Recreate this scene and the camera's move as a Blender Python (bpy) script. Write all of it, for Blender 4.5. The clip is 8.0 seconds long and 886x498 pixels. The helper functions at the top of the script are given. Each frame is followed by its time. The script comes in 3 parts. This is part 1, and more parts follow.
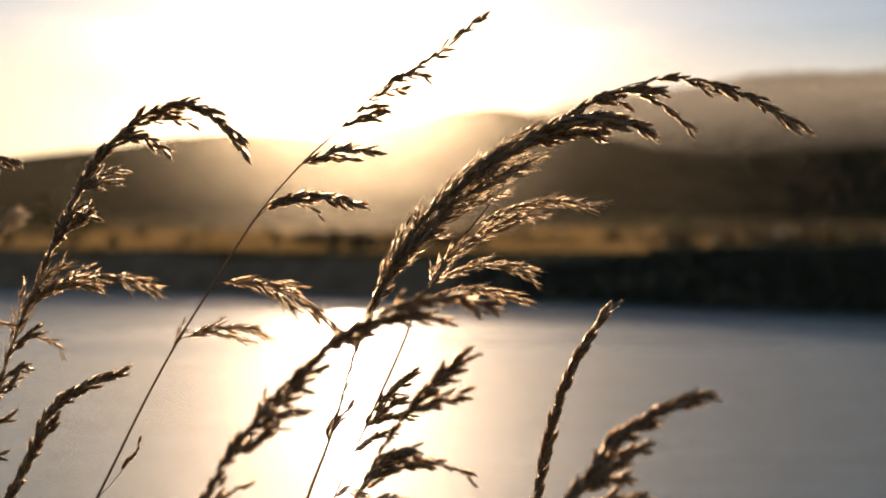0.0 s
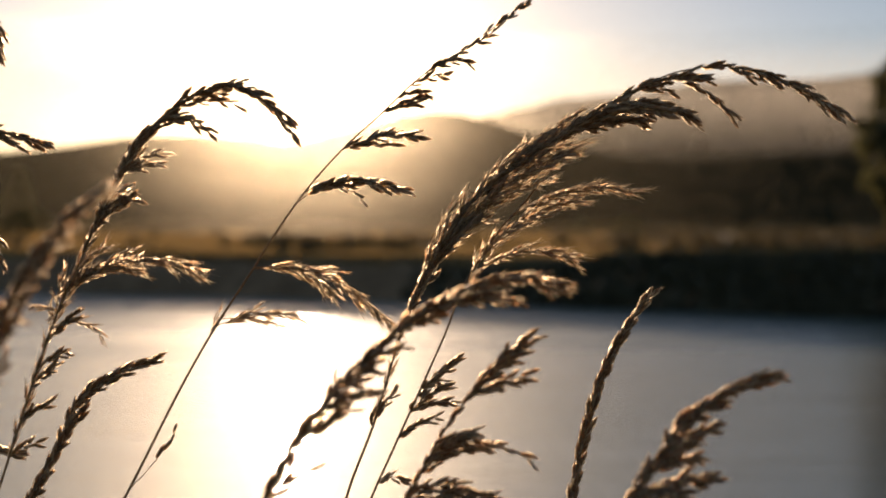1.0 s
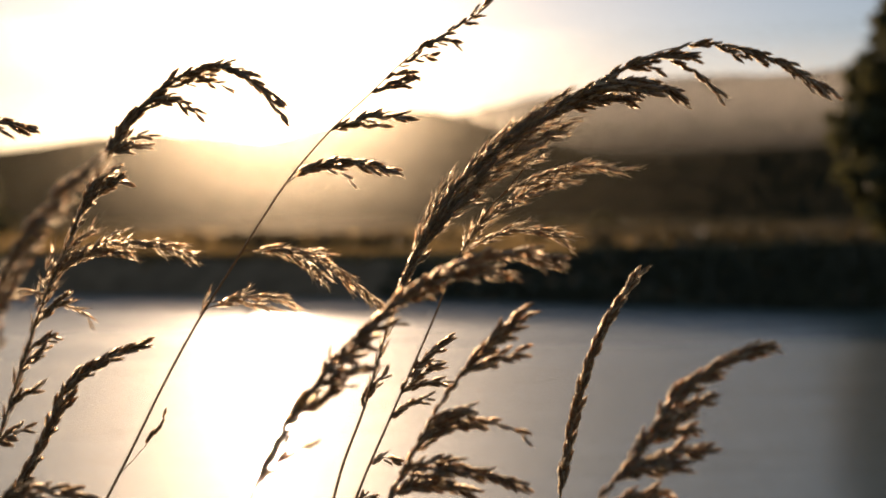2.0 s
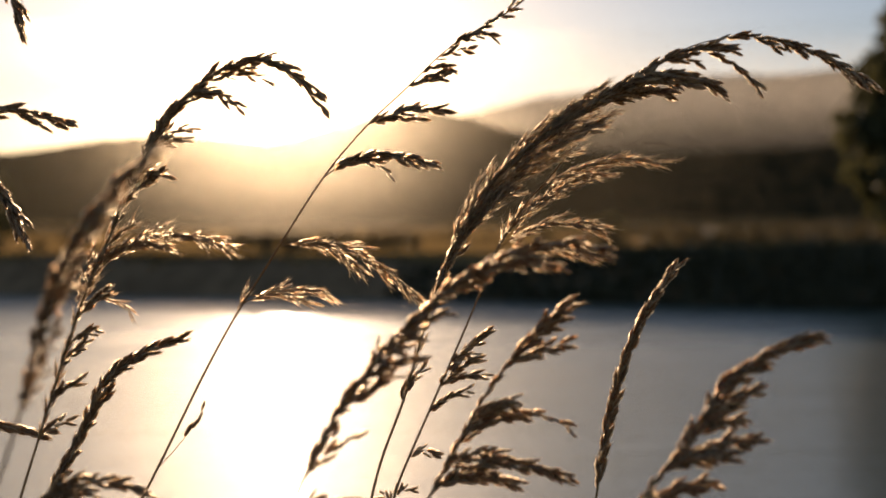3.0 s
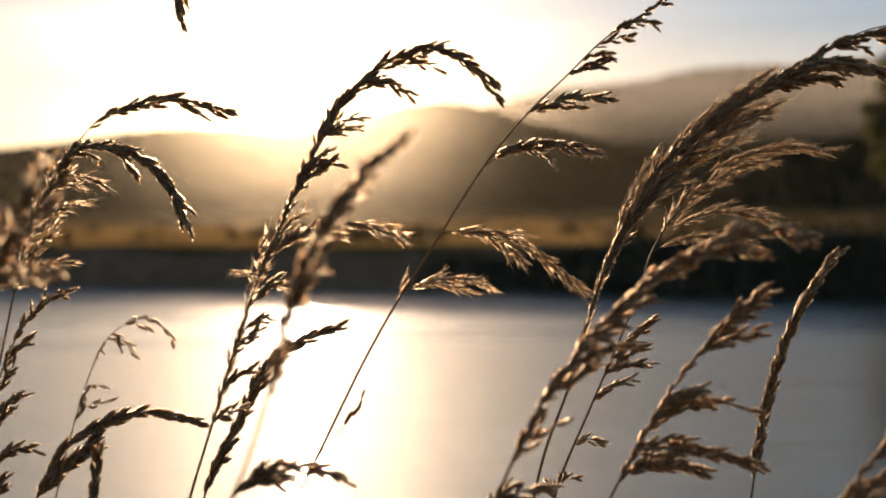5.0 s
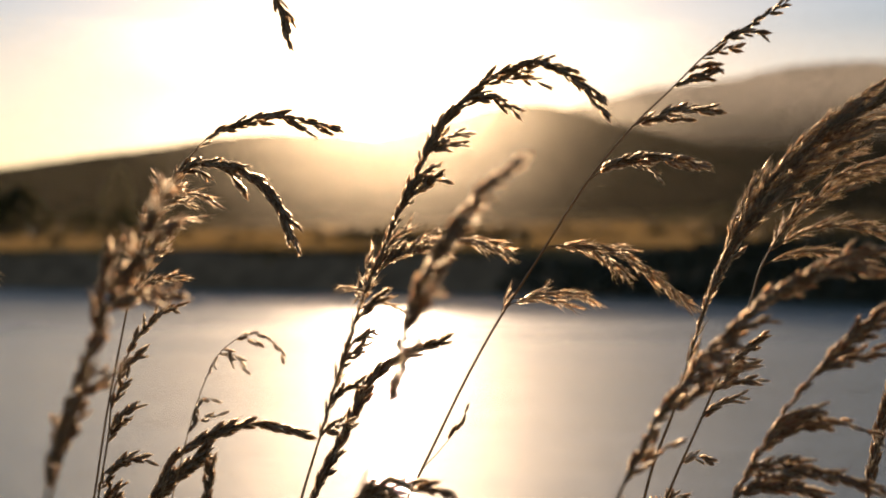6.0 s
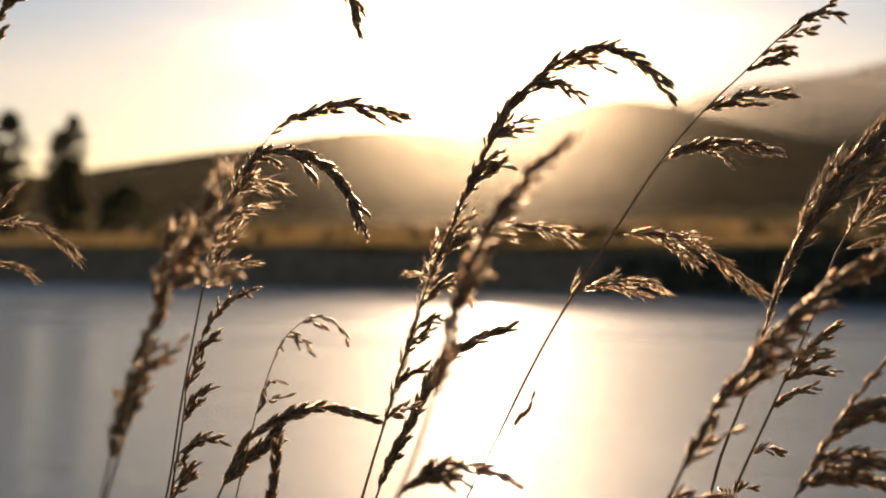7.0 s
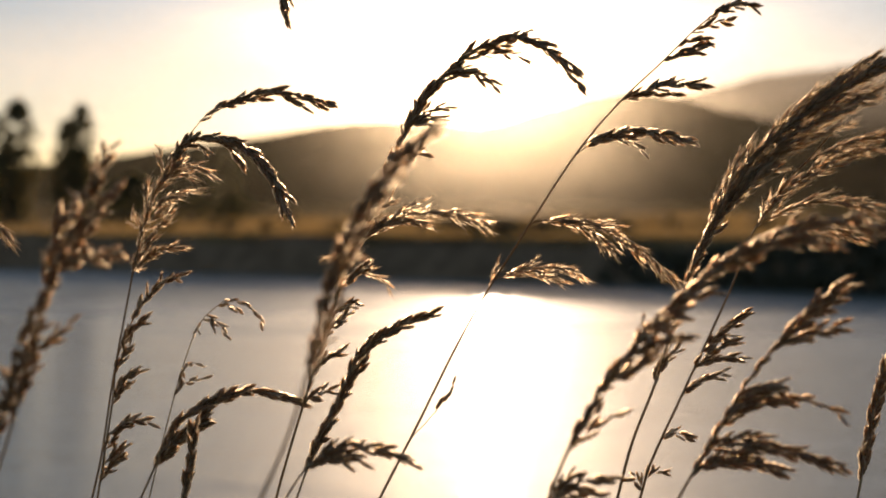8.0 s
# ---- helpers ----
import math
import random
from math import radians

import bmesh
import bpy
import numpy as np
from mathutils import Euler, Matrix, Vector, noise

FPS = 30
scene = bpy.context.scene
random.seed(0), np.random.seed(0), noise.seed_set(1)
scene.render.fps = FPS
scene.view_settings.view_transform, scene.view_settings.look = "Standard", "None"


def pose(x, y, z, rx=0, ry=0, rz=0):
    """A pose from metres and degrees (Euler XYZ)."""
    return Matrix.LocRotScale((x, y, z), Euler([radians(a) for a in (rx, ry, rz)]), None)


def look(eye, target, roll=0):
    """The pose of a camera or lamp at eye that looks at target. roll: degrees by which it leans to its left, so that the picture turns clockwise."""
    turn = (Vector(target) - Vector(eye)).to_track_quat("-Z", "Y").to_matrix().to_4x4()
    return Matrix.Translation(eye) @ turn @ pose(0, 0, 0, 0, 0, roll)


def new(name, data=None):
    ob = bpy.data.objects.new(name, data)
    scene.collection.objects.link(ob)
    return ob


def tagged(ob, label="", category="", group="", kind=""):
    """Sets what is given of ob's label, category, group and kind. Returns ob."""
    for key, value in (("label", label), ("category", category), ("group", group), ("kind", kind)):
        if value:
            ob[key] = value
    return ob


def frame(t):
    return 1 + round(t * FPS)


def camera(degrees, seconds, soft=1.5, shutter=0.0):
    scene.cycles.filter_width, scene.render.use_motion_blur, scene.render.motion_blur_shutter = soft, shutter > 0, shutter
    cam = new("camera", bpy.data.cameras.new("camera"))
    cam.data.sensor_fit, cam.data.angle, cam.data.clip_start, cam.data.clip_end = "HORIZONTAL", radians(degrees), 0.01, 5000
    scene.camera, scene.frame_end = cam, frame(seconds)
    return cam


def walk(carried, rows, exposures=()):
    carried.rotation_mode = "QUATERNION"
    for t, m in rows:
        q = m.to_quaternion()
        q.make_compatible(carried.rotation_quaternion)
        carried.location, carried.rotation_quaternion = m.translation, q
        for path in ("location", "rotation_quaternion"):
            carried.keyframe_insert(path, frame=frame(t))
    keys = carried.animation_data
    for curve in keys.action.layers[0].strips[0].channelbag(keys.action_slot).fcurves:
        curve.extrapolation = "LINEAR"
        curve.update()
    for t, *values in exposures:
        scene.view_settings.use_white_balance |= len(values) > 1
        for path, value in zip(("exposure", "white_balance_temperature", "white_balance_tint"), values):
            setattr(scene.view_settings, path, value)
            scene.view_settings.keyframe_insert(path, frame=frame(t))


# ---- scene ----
cam = camera(45, 8.0, soft=1.9)
cam.data.dof.use_dof = True
cam.data.dof.focus_distance = 0.83
cam.data.dof.aperture_fstop = 3.9


def aim(yaw, pitch, roll=0.0, x=0.0, y=0.0, z=2.6):
    """Camera pose: yaw to the right, pitch up, in degrees."""
    return pose(x, y, z, 90 + pitch, 0, -yaw) @ pose(0, 0, 0, 0, 0, roll)


PATH = [
    (0.0, aim(-3.05, -0.70, 0.26, 0.1170, 0.0000, 2.6394)),
    (0.5, aim(-1.63, -0.61, 0.56, 0.0670, 0.0000, 2.6407)),
    (1.0, aim(-0.33, -0.48, 0.56, 0.0449, 0.0000, 2.6251)),
    (1.2, aim(0.03, -0.54, 0.41, 0.0382, 0.0000, 2.6207)),
    (2.3, aim(1.03, -0.62, -0.08, 0.0320, 0.0000, 2.6114)),
    (2.5, aim(0.79, -0.57, -0.26, 0.0270, 0.0000, 2.6119)),
    (3.0, aim(0.58, -0.59, -0.14, 0.0108, 0.0000, 2.6065)),
    (3.5, aim(0.06, -0.73, 0.17, 0.0000, 0.0000, 2.6019)),
    (4.0, aim(0.36, -0.96, 0.29, -0.0368, 0.0000, 2.6041)),
    (4.5, aim(-0.12, -1.13, 0.20, -0.0728, 0.0000, 2.6010)),
    (4.7, aim(-0.27, -1.11, -0.01, -0.0840, 0.0000, 2.6015)),
    (5.8, aim(-3.66, -0.74, -0.32, -0.1091, 0.0000, 2.6126)),
    (6.0, aim(-5.16, -0.87, -0.38, -0.1105, 0.0000, 2.6137)),
    (6.5, aim(-8.30, -1.00, -0.32, -0.1123, 0.0000, 2.6184)),
    (7.0, aim(-10.27, -0.99, -0.21, -0.0881, 0.0000, 2.6053)),
    (7.5, aim(-11.09, -1.25, -0.21, -0.0552, 0.0000, 2.6031)),
    (8.0, aim(-10.65, -1.45, 0.17, -0.0205, 0.0000, 2.6017)),
]
walk(cam, PATH, exposures=[(0.0, -0.15, 6550, 22), (8.0, -0.15, 6550, 22)])

# ---- sky and sun ----
SUN_AZ = -7.9      # degrees to the right of +Y
SUN_EL = 8.2
world = bpy.data.worlds.new("world")
scene.world = world
world.use_nodes = True
wn = world.node_tree
sky = wn.nodes.new("ShaderNodeTexSky")
sky.sky_type = "NISHITA"
sky.sun_disc = False
sky.sun_elevation = radians(SUN_EL)
sky.sun_rotation = radians(SUN_AZ)
sky.air_density = 1.0
sky.dust_density = 0.6
sky.ozone_density = 1.7
wn.links.new(sky.outputs[0], wn.nodes["Background"].inputs[0])
wn.nodes["Background"].inputs[1].default_value = 0.116

sun = new("sun", bpy.data.lights.new("sun", "SUN"))
sun.data.energy = 5.0
sun.data.angle = radians(1.2)
sun.data.color = (1.0, 0.79, 0.53)
sun.matrix_world = look((0, 0, 60), (-math.sin(radians(SUN_AZ)) * 100, -math.cos(radians(SUN_AZ)) * 100, 60 - 100 * math.tan(radians(SUN_EL))))


# ---- materials ----
def material(name):
    m = bpy.data.materials.new(name)
    m.use_nodes = True
    nt = m.node_tree
    return m, nt, nt.nodes["Principled BSDF"]


def noise_ramp(nt, scale, stops, detail=6.0, rough=0.6, stretch=None):
    """Object-space noise through a colour ramp."""
    co = nt.nodes.new("ShaderNodeTexCoord")
    tex = nt.nodes.new("ShaderNodeTexNoise")
    tex.inputs["Scale"].default_value = scale
    tex.inputs["Detail"].default_value = detail
    tex.inputs["Roughness"].default_value = rough
    if stretch:
        mp = nt.nodes.new("ShaderNodeMapping")
        mp.inputs["Scale"].default_value = stretch
        nt.links.new(co.outputs["Object"], mp.inputs["Vector"])
        nt.links.new(mp.outputs[0], tex.inputs["Vector"])
    else:
        nt.links.new(co.outputs["Object"], tex.inputs["Vector"])
    ramp = nt.nodes.new("ShaderNodeValToRGB")
    el = ramp.color_ramp.elements
    el[0].position, el[0].color = stops[0][0], (*stops[0][1], 1)
    el[1].position, el[1].color = stops[-1][0], (*stops[-1][1], 1)
    for p, c in stops[1:-1]:
        el.new(p).color = (*c, 1)
    nt.links.new(tex.outputs["Fac"], ramp.inputs[0])
    return tex, ramp


def earth_material(name, scale, stops, bump=0.3, rough=0.9, stretch=None):
    m, nt, b = material(name)
    tex, ramp = noise_ramp(nt, scale, stops, stretch=stretch)
    nt.links.new(ramp.outputs[0], b.inputs["Base Color"])
    b.inputs["Roughness"].default_value = rough
    b.inputs["Specular IOR Level"].default_value = 0.0
    bp = nt.nodes.new("ShaderNodeBump")
    bp.inputs["Strength"].default_value = bump
    nt.links.new(tex.outputs["Fac"], bp.inputs["Height"])
    nt.links.new(bp.outputs[0], b.inputs["Normal"])
    return m


M_FIELD = earth_material("dry_field", 0.09, [(0.36, (0.085, 0.062, 0.026)), (0.5, (0.22, 0.155, 0.065)), (0.64, (0.40, 0.30, 0.135))])
M_BANK = earth_material("dark_bank", 1.2, [(0.3, (0.16, 0.11, 0.068)), (0.7, (0.30, 0.205, 0.125))], bump=0.2)
M_HILL = earth_material("hill_scrub", 0.02, [(0.3, (0.018, 0.019, 0.01)), (0.5, (0.035, 0.031, 0.016)), (0.75, (0.065, 0.05, 0.026))])

# water: dark body, mirror-like, small wind ripples
M_WATER, nt, b = material("river_water")
b.inputs["Base Color"].default_value = (0.065, 0.1, 0.07, 1)
b.inputs["IOR"].default_value = 1.333
# the finest ripples scatter the light widely over the broad waves
b.inputs["Coat Weight"].default_value = 0.95
b.inputs["Coat IOR"].default_value = 1.333
b.inputs["Coat Roughness"].default_value = 0.61
co = nt.nodes.new("ShaderNodeTexCoord")
# the crests lie across the wind, so light spreads along it more than across
across = nt.nodes.new("ShaderNodeTangent")
across.direction_type = "RADIAL"
across.axis = "Z"
nt.links.new(across.outputs[0], b.inputs["Tangent"])
b.inputs["Anisotropic"].default_value = 0.72
b.inputs["Anisotropic Rotation"].default_value = 0.25
# small waves roughen towards the windward far side
sep = nt.nodes.new("ShaderNodeSeparateXYZ")
rough = nt.nodes.new("ShaderNodeMapRange")
rough.inputs["From Min"].default_value = 15
rough.inputs["From Max"].default_value = 36
rough.inputs["To Min"].default_value = 0.04
rough.inputs["To Max"].default_value = 0.38
nt.links.new(co.outputs["Object"], sep.inputs[0])
nt.links.new(sep.outputs["Y"], rough.inputs["Value"])
# cat's-paws: long bands that the wind ruffles more or less
paw_map = nt.nodes.new("ShaderNodeMapping")
paw_map.inputs["Scale"].default_value = (0.35, 1.3, 1)
paw = nt.nodes.new("ShaderNodeTexNoise")
paw.inputs["Scale"].default_value = 0.22
paw.inputs["Detail"].default_value = 4
band = nt.nodes.new("ShaderNodeMapRange")
band.inputs["From Min"].default_value = 0.35
band.inputs["From Max"].default_value = 0.65
band.inputs["To Min"].default_value = 0.62
band.inputs["To Max"].default_value = 1.35
wind = nt.nodes.new("ShaderNodeMath")
wind.operation = "MULTIPLY"
nt.links.new(co.outputs["Object"], paw_map.inputs["Vector"])
nt.links.new(paw_map.outputs[0], paw.inputs["Vector"])
nt.links.new(paw.outputs["Fac"], band.inputs["Value"])
nt.links.new(rough.outputs[0], wind.inputs[0])
nt.links.new(band.outputs[0], wind.inputs[1])
nt.links.new(wind.outputs[0], b.inputs["Roughness"])
h = None
for sc, st, amp in ((0.35, (0.4, 1.9, 1), 1.2), (1.6, (0.35, 1.9, 1), 0.5), (7.0, (0.4, 1.9, 1), 0.25), (19.0, (0.5, 1.7, 1), 0.1)):
    mp = nt.nodes.new("ShaderNodeMapping")
    mp.inputs["Scale"].default_value = st
    tx = nt.nodes.new("ShaderNodeTexNoise")
    tx.inputs["Scale"].default_value = sc
    tx.inputs["Detail"].default_value = 3
    nt.links.new(co.outputs["Object"], mp.inputs["Vector"])
    nt.links.new(mp.outputs[0], tx.inputs["Vector"])
    mu = nt.nodes.new("ShaderNodeMath")
    mu.operation = "MULTIPLY_ADD"
    nt.links.new(tx.outputs["Fac"], mu.inputs[0])
    mu.inputs[1].default_value = amp
    if h:
        nt.links.new(h, mu.inputs[2])
    else:
        mu.inputs[2].default_value = 0
    h = mu.outputs[0]
bp = nt.nodes.new("ShaderNodeBump")
steep = nt.nodes.new("ShaderNodeMapRange")
steep.inputs["From Min"].default_value = 9
steep.inputs["From Max"].default_value = 36
steep.inputs["To Min"].default_value = 0.24
steep.inputs["To Max"].default_value = 0.28
nt.links.new(sep.outputs["Y"], steep.inputs["Value"])
nt.links.new(steep.outputs[0], bp.inputs["Strength"])
bp.inputs["Distance"].default_value = 0.16
nt.links.new(h, bp.inputs["Height"])
nt.links.new(bp.outputs[0], b.inputs["Normal"])


# ---- building helpers ----
def link_mesh(name, verts, faces, mat, smooth=True):
    me = bpy.data.meshes.new(name)
    me.from_pydata(verts, [], faces)
    me.materials.append(mat)
    if smooth:
        me.polygons.foreach_set("use_smooth", [True] * len(me.polygons))
    me.update()
    return new(name, me)


def part(name, verts, faces, mat, parent, label="", smooth=True):
    ob = link_mesh(name, verts, faces, mat, smooth)
    ob.parent = parent
    if label:
        tagged(ob, label=label)
    return ob


def fnoise(x, y, s, seed=0.0):
    return noise.fractal(Vector((x / s, y / s, seed)), 0.8, 2.1, 5)


def grid(xs, ys, zfun):
    verts = [(x, y, zfun(x, y)) for y in ys for x in xs]
    n = len(xs)
    faces = [(j * n + i, j * n + i + 1, (j + 1) * n + i + 1, (j + 1) * n + i)
             for j in range(len(ys) - 1) for i in range(n - 1)]
    return verts, faces


# ---- ground: near bank, river bed, far bank, field ----
SHORE_X = (-60, -30, -18, -8, 0, 7, 13, 20, 40)
SHORE_Y = (56.5, 52.0, 49.5, 47.0, 44.6, 41.6, 38.7, 36.0, 33.5)


def shore(x):
    """Far waterline: nearer towards the right."""
    line = sum(np.interp(x + o, SHORE_X, SHORE_Y) for o in (-3, -1, 1, 3)) / 4
    return float(line) + 0.4 * fnoise(x, 3, 9.0)


def ramp01(a, b2, v):
    t = max(0.0, min(1.0, (v - a) / (b2 - a)))
    return t * t * (3 - 2 * t)


def ground_z(x, v):
    """v: depth, with 0 at the far waterline."""
    near = 1.6 + 0.05 * fnoise(x, v, 1.5)
    if v < -20:
        y = v + 45.5
        t = ramp01(2.4, 4.6, y)
        return near * (1 - t) - 1.2 * t
    t = ramp01(-1.2, 2.2, v + 0.4 * fnoise(x, v, 4.0, 2.0))
    top = 1.9 + 0.12 * ramp01(-6, 14, x) + 0.12 * fnoise(x, v, 6.0, 4.0)
    rise = 3.0 * ramp01(10, 300, v) + 0.35 * fnoise(x, v, 25.0, 7.0) * ramp01(3, 40, v)
    return -1.2 * (1 - t) + (top + rise) * t


def build_ground():
    xs = [-3500, -1500, -700, -400, -250, -160, -120] + [-90 + 1.0 * i for i in range(161)] + [100, 150, 250, 400, 700, 1500, 3500]
    vs = [-3500, -800, -200, -80, -55, -47, -45, -44, -43.1, -42.7, -42.3, -41.9, -41.5, -41.1, -40.5, -30, -15, -4] + \
         [-2 + 0.3 * i for i in range(18)] + [4, 5, 6.5, 8, 10, 13, 17, 22, 30, 40, 55, 75, 100, 140, 200, 280, 400, 700, 1500, 4000]
    n = len(xs)
    verts = []
    for v in vs:
        for x in xs:
            y = v + (shore(x) if v > -20 else 45.5)
            verts.append((x, y, ground_z(x, v)))
    faces = [(j * n + i, j * n + i + 1, (j + 1) * n + i + 1, (j + 1) * n + i) for j in range(len(vs) - 1) for i in range(n - 1)]
    ob = link_mesh("ground", verts, faces, M_FIELD)
    ob.data.materials.append(M_BANK)
    k = n - 1
    for p in ob.data.polygons:
        v = vs[p.index // k]
        if -47 < v < 1.4:
            p.material_index = 1
    tagged(ob, "dry golden grass field with dark earth river banks", "ground", kind="structure")


build_ground()

v, f = grid([-3000, -300, -100, 0, 100, 300, 3000], [3.0, 20, 40, 52, 75], lambda x, y: 0.0)
tagged(link_mesh("water", v, f, M_WATER), "calm river with small ripples reflecting the low sun", "river", kind="structure")


# ---- hills ----
def hill(name, label, dist, az_el, depth, seed):
    """A ridge at that distance; az_el: bearing and crest elevation in degrees."""
    verts, faces = [], []
    az_t, el_t = [a for a, e in az_el], [e for a, e in az_el]
    na, nd = 420, 30
    for j in range(nd):
        d = j / (nd - 1)
        for i in range(na):
            az = -75 + 150 * i / (na - 1)
            r = dist + depth * (d - 1)
            crest = 2.6 + dist * math.tan(radians(sum(np.interp(az + o, az_t, el_t) for o in (-0.8, -0.3, 0.3, 0.8)) / 4))
            x, y = r * math.sin(radians(az)), r * math.cos(radians(az))
            s = d ** 0.85
            z = 2.0 + (crest - 2.0) * s + fnoise(x, y, 70.0, seed) * 0.05 * crest * (1 - d) * d * 3 + fnoise(x, y, 9.0, seed) * 0.012 * crest
            verts.append((x, y, z))
    for j in range(nd - 1):
        for i in range(na - 1):
            a = j * na + i
            faces.append((a, a + 1, a + na + 1, a + na))
    return tagged(link_mesh(name, verts, faces, M_HILL), label, "hill", kind="structure")


hill("hill_middle", "brown scrubby hill ridge in evening haze", 900,
     [(-75, 3), (-34, 2.7), (-30, 2.9), (-26, 3.6), (-23, 4.1), (-20, 4.5), (-17, 5.1), (-14, 5.4), (-11.5, 5.35), (-8.5, 5.0), (-5.5, 5.9), (-2.5, 6.7),
      (0, 6.9), (2, 6.4), (3.5, 5.95), (6.5, 5.1), (9, 4.4), (12.4, 4.2), (18, 4.45), (23, 4.7), (40, 4.0), (75, 3)], 420, 1.0)
hill("hill_back", "high hazy brown ridge under mist", 3200,
     [(-75, 2), (-10, 3), (-3, 5.1), (1.4, 6.6), (3.5, 6.95), (6.5, 7.6), (9.5, 7.7), (12.4, 8.25), (15.2, 8.4), (18, 8.2), (21, 8.4), (30, 8.9), (45, 8), (75, 5)], 1100, 5.0)


# ---- evening haze: wisps that scatter sunlight forwards; the near ones imitate sun glare too ----
def haze_material(name, share, rough, ior, colour, spread_share, spread_colour, density, rise):
    """share: scattered forwards; spread_share: scattered widely, times the density at each height; rise: the same for the forward share."""
    m, nt, b = material(name)
    geo = nt.nodes.new("ShaderNodeNewGeometry")
    sep = nt.nodes.new("ShaderNodeSeparateXYZ")
    def by_height(steps, factor):
        top = steps[-1][0]
        unit = nt.nodes.new("ShaderNodeMath")
        unit.operation = "DIVIDE"
        unit.inputs[1].default_value = top
        ramp = nt.nodes.new("ShaderNodeValToRGB")
        ramp.color_ramp.interpolation = "EASE"
        el = ramp.color_ramp.elements
        for e, (h2, k) in zip((el[0], el[1]), (steps[0], steps[-1])):
            e.position, e.color = h2 / top, (k, k, k, 1)
        for h2, k in steps[1:-1]:
            el.new(h2 / top).color = (k, k, k, 1)
        fade = nt.nodes.new("ShaderNodeMath")
        fade.operation = "MULTIPLY"
        fade.inputs[1].default_value = factor
        nt.links.new(sep.outputs["Z"], unit.inputs[0])
        nt.links.new(unit.outputs[0], ramp.inputs[0])
        nt.links.new(ramp.outputs[0], fade.inputs[0])
        return fade.outputs[0]

    nt.links.new(geo.outputs["Position"], sep.inputs[0])
    nt.nodes.remove(b)
    tp = nt.nodes.new("ShaderNodeBsdfTransparent")
    rf = nt.nodes.new("ShaderNodeBsdfRefraction")
    rf.inputs["Roughness"].default_value = rough
    rf.inputs["IOR"].default_value = ior
    rf.inputs["Color"].default_value = (*colour, 1)
    tl = nt.nodes.new("ShaderNodeBsdfTranslucent")
    tl.inputs["Color"].default_value = (*spread_colour, 1)
    m1 = nt.nodes.new("ShaderNodeMixShader")
    nt.links.new(by_height(rise, share), m1.inputs[0])
    nt.links.new(tp.outputs[0], m1.inputs[1])
    nt.links.new(rf.outputs[0], m1.inputs[2])
    m2 = nt.nodes.new("ShaderNodeMixShader")
    nt.links.new(by_height(density, spread_share), m2.inputs[0])
    nt.links.new(m1.outputs[0], m2.inputs[1])
    nt.links.new(tl.outputs[0], m2.inputs[2])
    nt.links.new(m2.outputs[0], nt.nodes["Material Output"].inputs["Surface"])
    return m


def haze_veil(label, radius, height, size, cover, mat, seed, thin=1.0):
    """Loose wisps of mist in an arc across the valley, with clear air between them; thin: what is left of it towards
    the right.
    """
    r = random.Random(seed)
    verts, faces = [], []
    step = size * math.sqrt(0.5 / cover)
    rows = int(height / step)
    cols = int(radius * radians(124) / step)
    for j in range(rows):
        for i in range(cols):
            az = radians(-62) + (i + r.uniform(0, 1)) * step / radius
            z = (j + r.uniform(0, 1)) * step
            if r.random() > 1 - (1 - thin) * ramp01(radians(6), radians(20), az):
                continue
            d = radius * r.uniform(0.99, 1.01)
            c = Vector((d * math.sin(az), d * math.cos(az), z))
            side = Vector((math.cos(az), -math.sin(az), 0))
            up = Vector((0, 0, 1))
            turn_a = r.uniform(0, 6.28)
            n = len(verts)
            for k in range(3):
                q = turn_a + k * 2.0944
                verts.append(c + (side * math.cos(q) + up * math.sin(q)) * size * 0.62)
            faces.append((n, n + 1, n + 2))
    tagged(link_mesh("haze", verts, faces, mat, False), label, "haze", kind="stuff")


# added wisps: valley haze, and the sun's glare over the hills
haze_veil("thin evening haze over the field lit by the sun, with sun glare", 130, 48, 0.2, 0.3, haze_material(
    "near_haze_glare", 0.052 / 0.3, 0.61, 1.42, (1.0, 0.88, 0.68), 0.028 / 0.3, (1.0, 0.82, 0.53), [(0, 1), (13, 1), (28, 0)], [(0, 0.22), (5, 0.4), (10, 0.68), (16, 1.0), (22, 1.0), (33, 0.45), (48, 0.15)]), 51, 0.14)
haze_veil("pale mist lying before the far ridge", 1000, 195, 1.6, 0.3, haze_material(
    "far_haze", 0.16 / 0.3, 0.66, 1.5, (1.0, 0.9, 0.72), 0.28 / 0.3, (0.92, 0.84, 0.73), [(0, 0.0), (64, 0.03), (81, 0.1), (100, 0.34), (119, 0.74), (134, 1), (144, 0.9), (157, 0.5), (188, 0)], [(0, 0.1), (66, 0.2), (118, 1.0), (143, 1.0), (188, 0.5)]), 52)


def tube(points, radii, sides=6):
    """Tapered tube along points."""
    verts, faces = [], []
    n = len(points)
    for i, p in enumerate(points):
        t = (points[min(i + 1, n - 1)] - points[max(i - 1, 0)]).normalized()
        a = t.cross(Vector((0.13, 1, 0.07))).normalized()
        c = t.cross(a)
        for k in range(sides):
            w = 2 * math.pi * k / sides
            verts.append(p + (a * math.cos(w) + c * math.sin(w)) * radii[i])
    for i in range(n - 1):
        for k in range(sides):
            q = (k + 1) % sides
            faces.append((i * sides + k, i * sides + q, (i + 1) * sides + q, (i + 1) * sides + k))
    faces.append(tuple(range(sides - 1, -1, -1)))
    faces.append(tuple((n - 1) * sides + k for k in range(sides)))
    return verts, faces


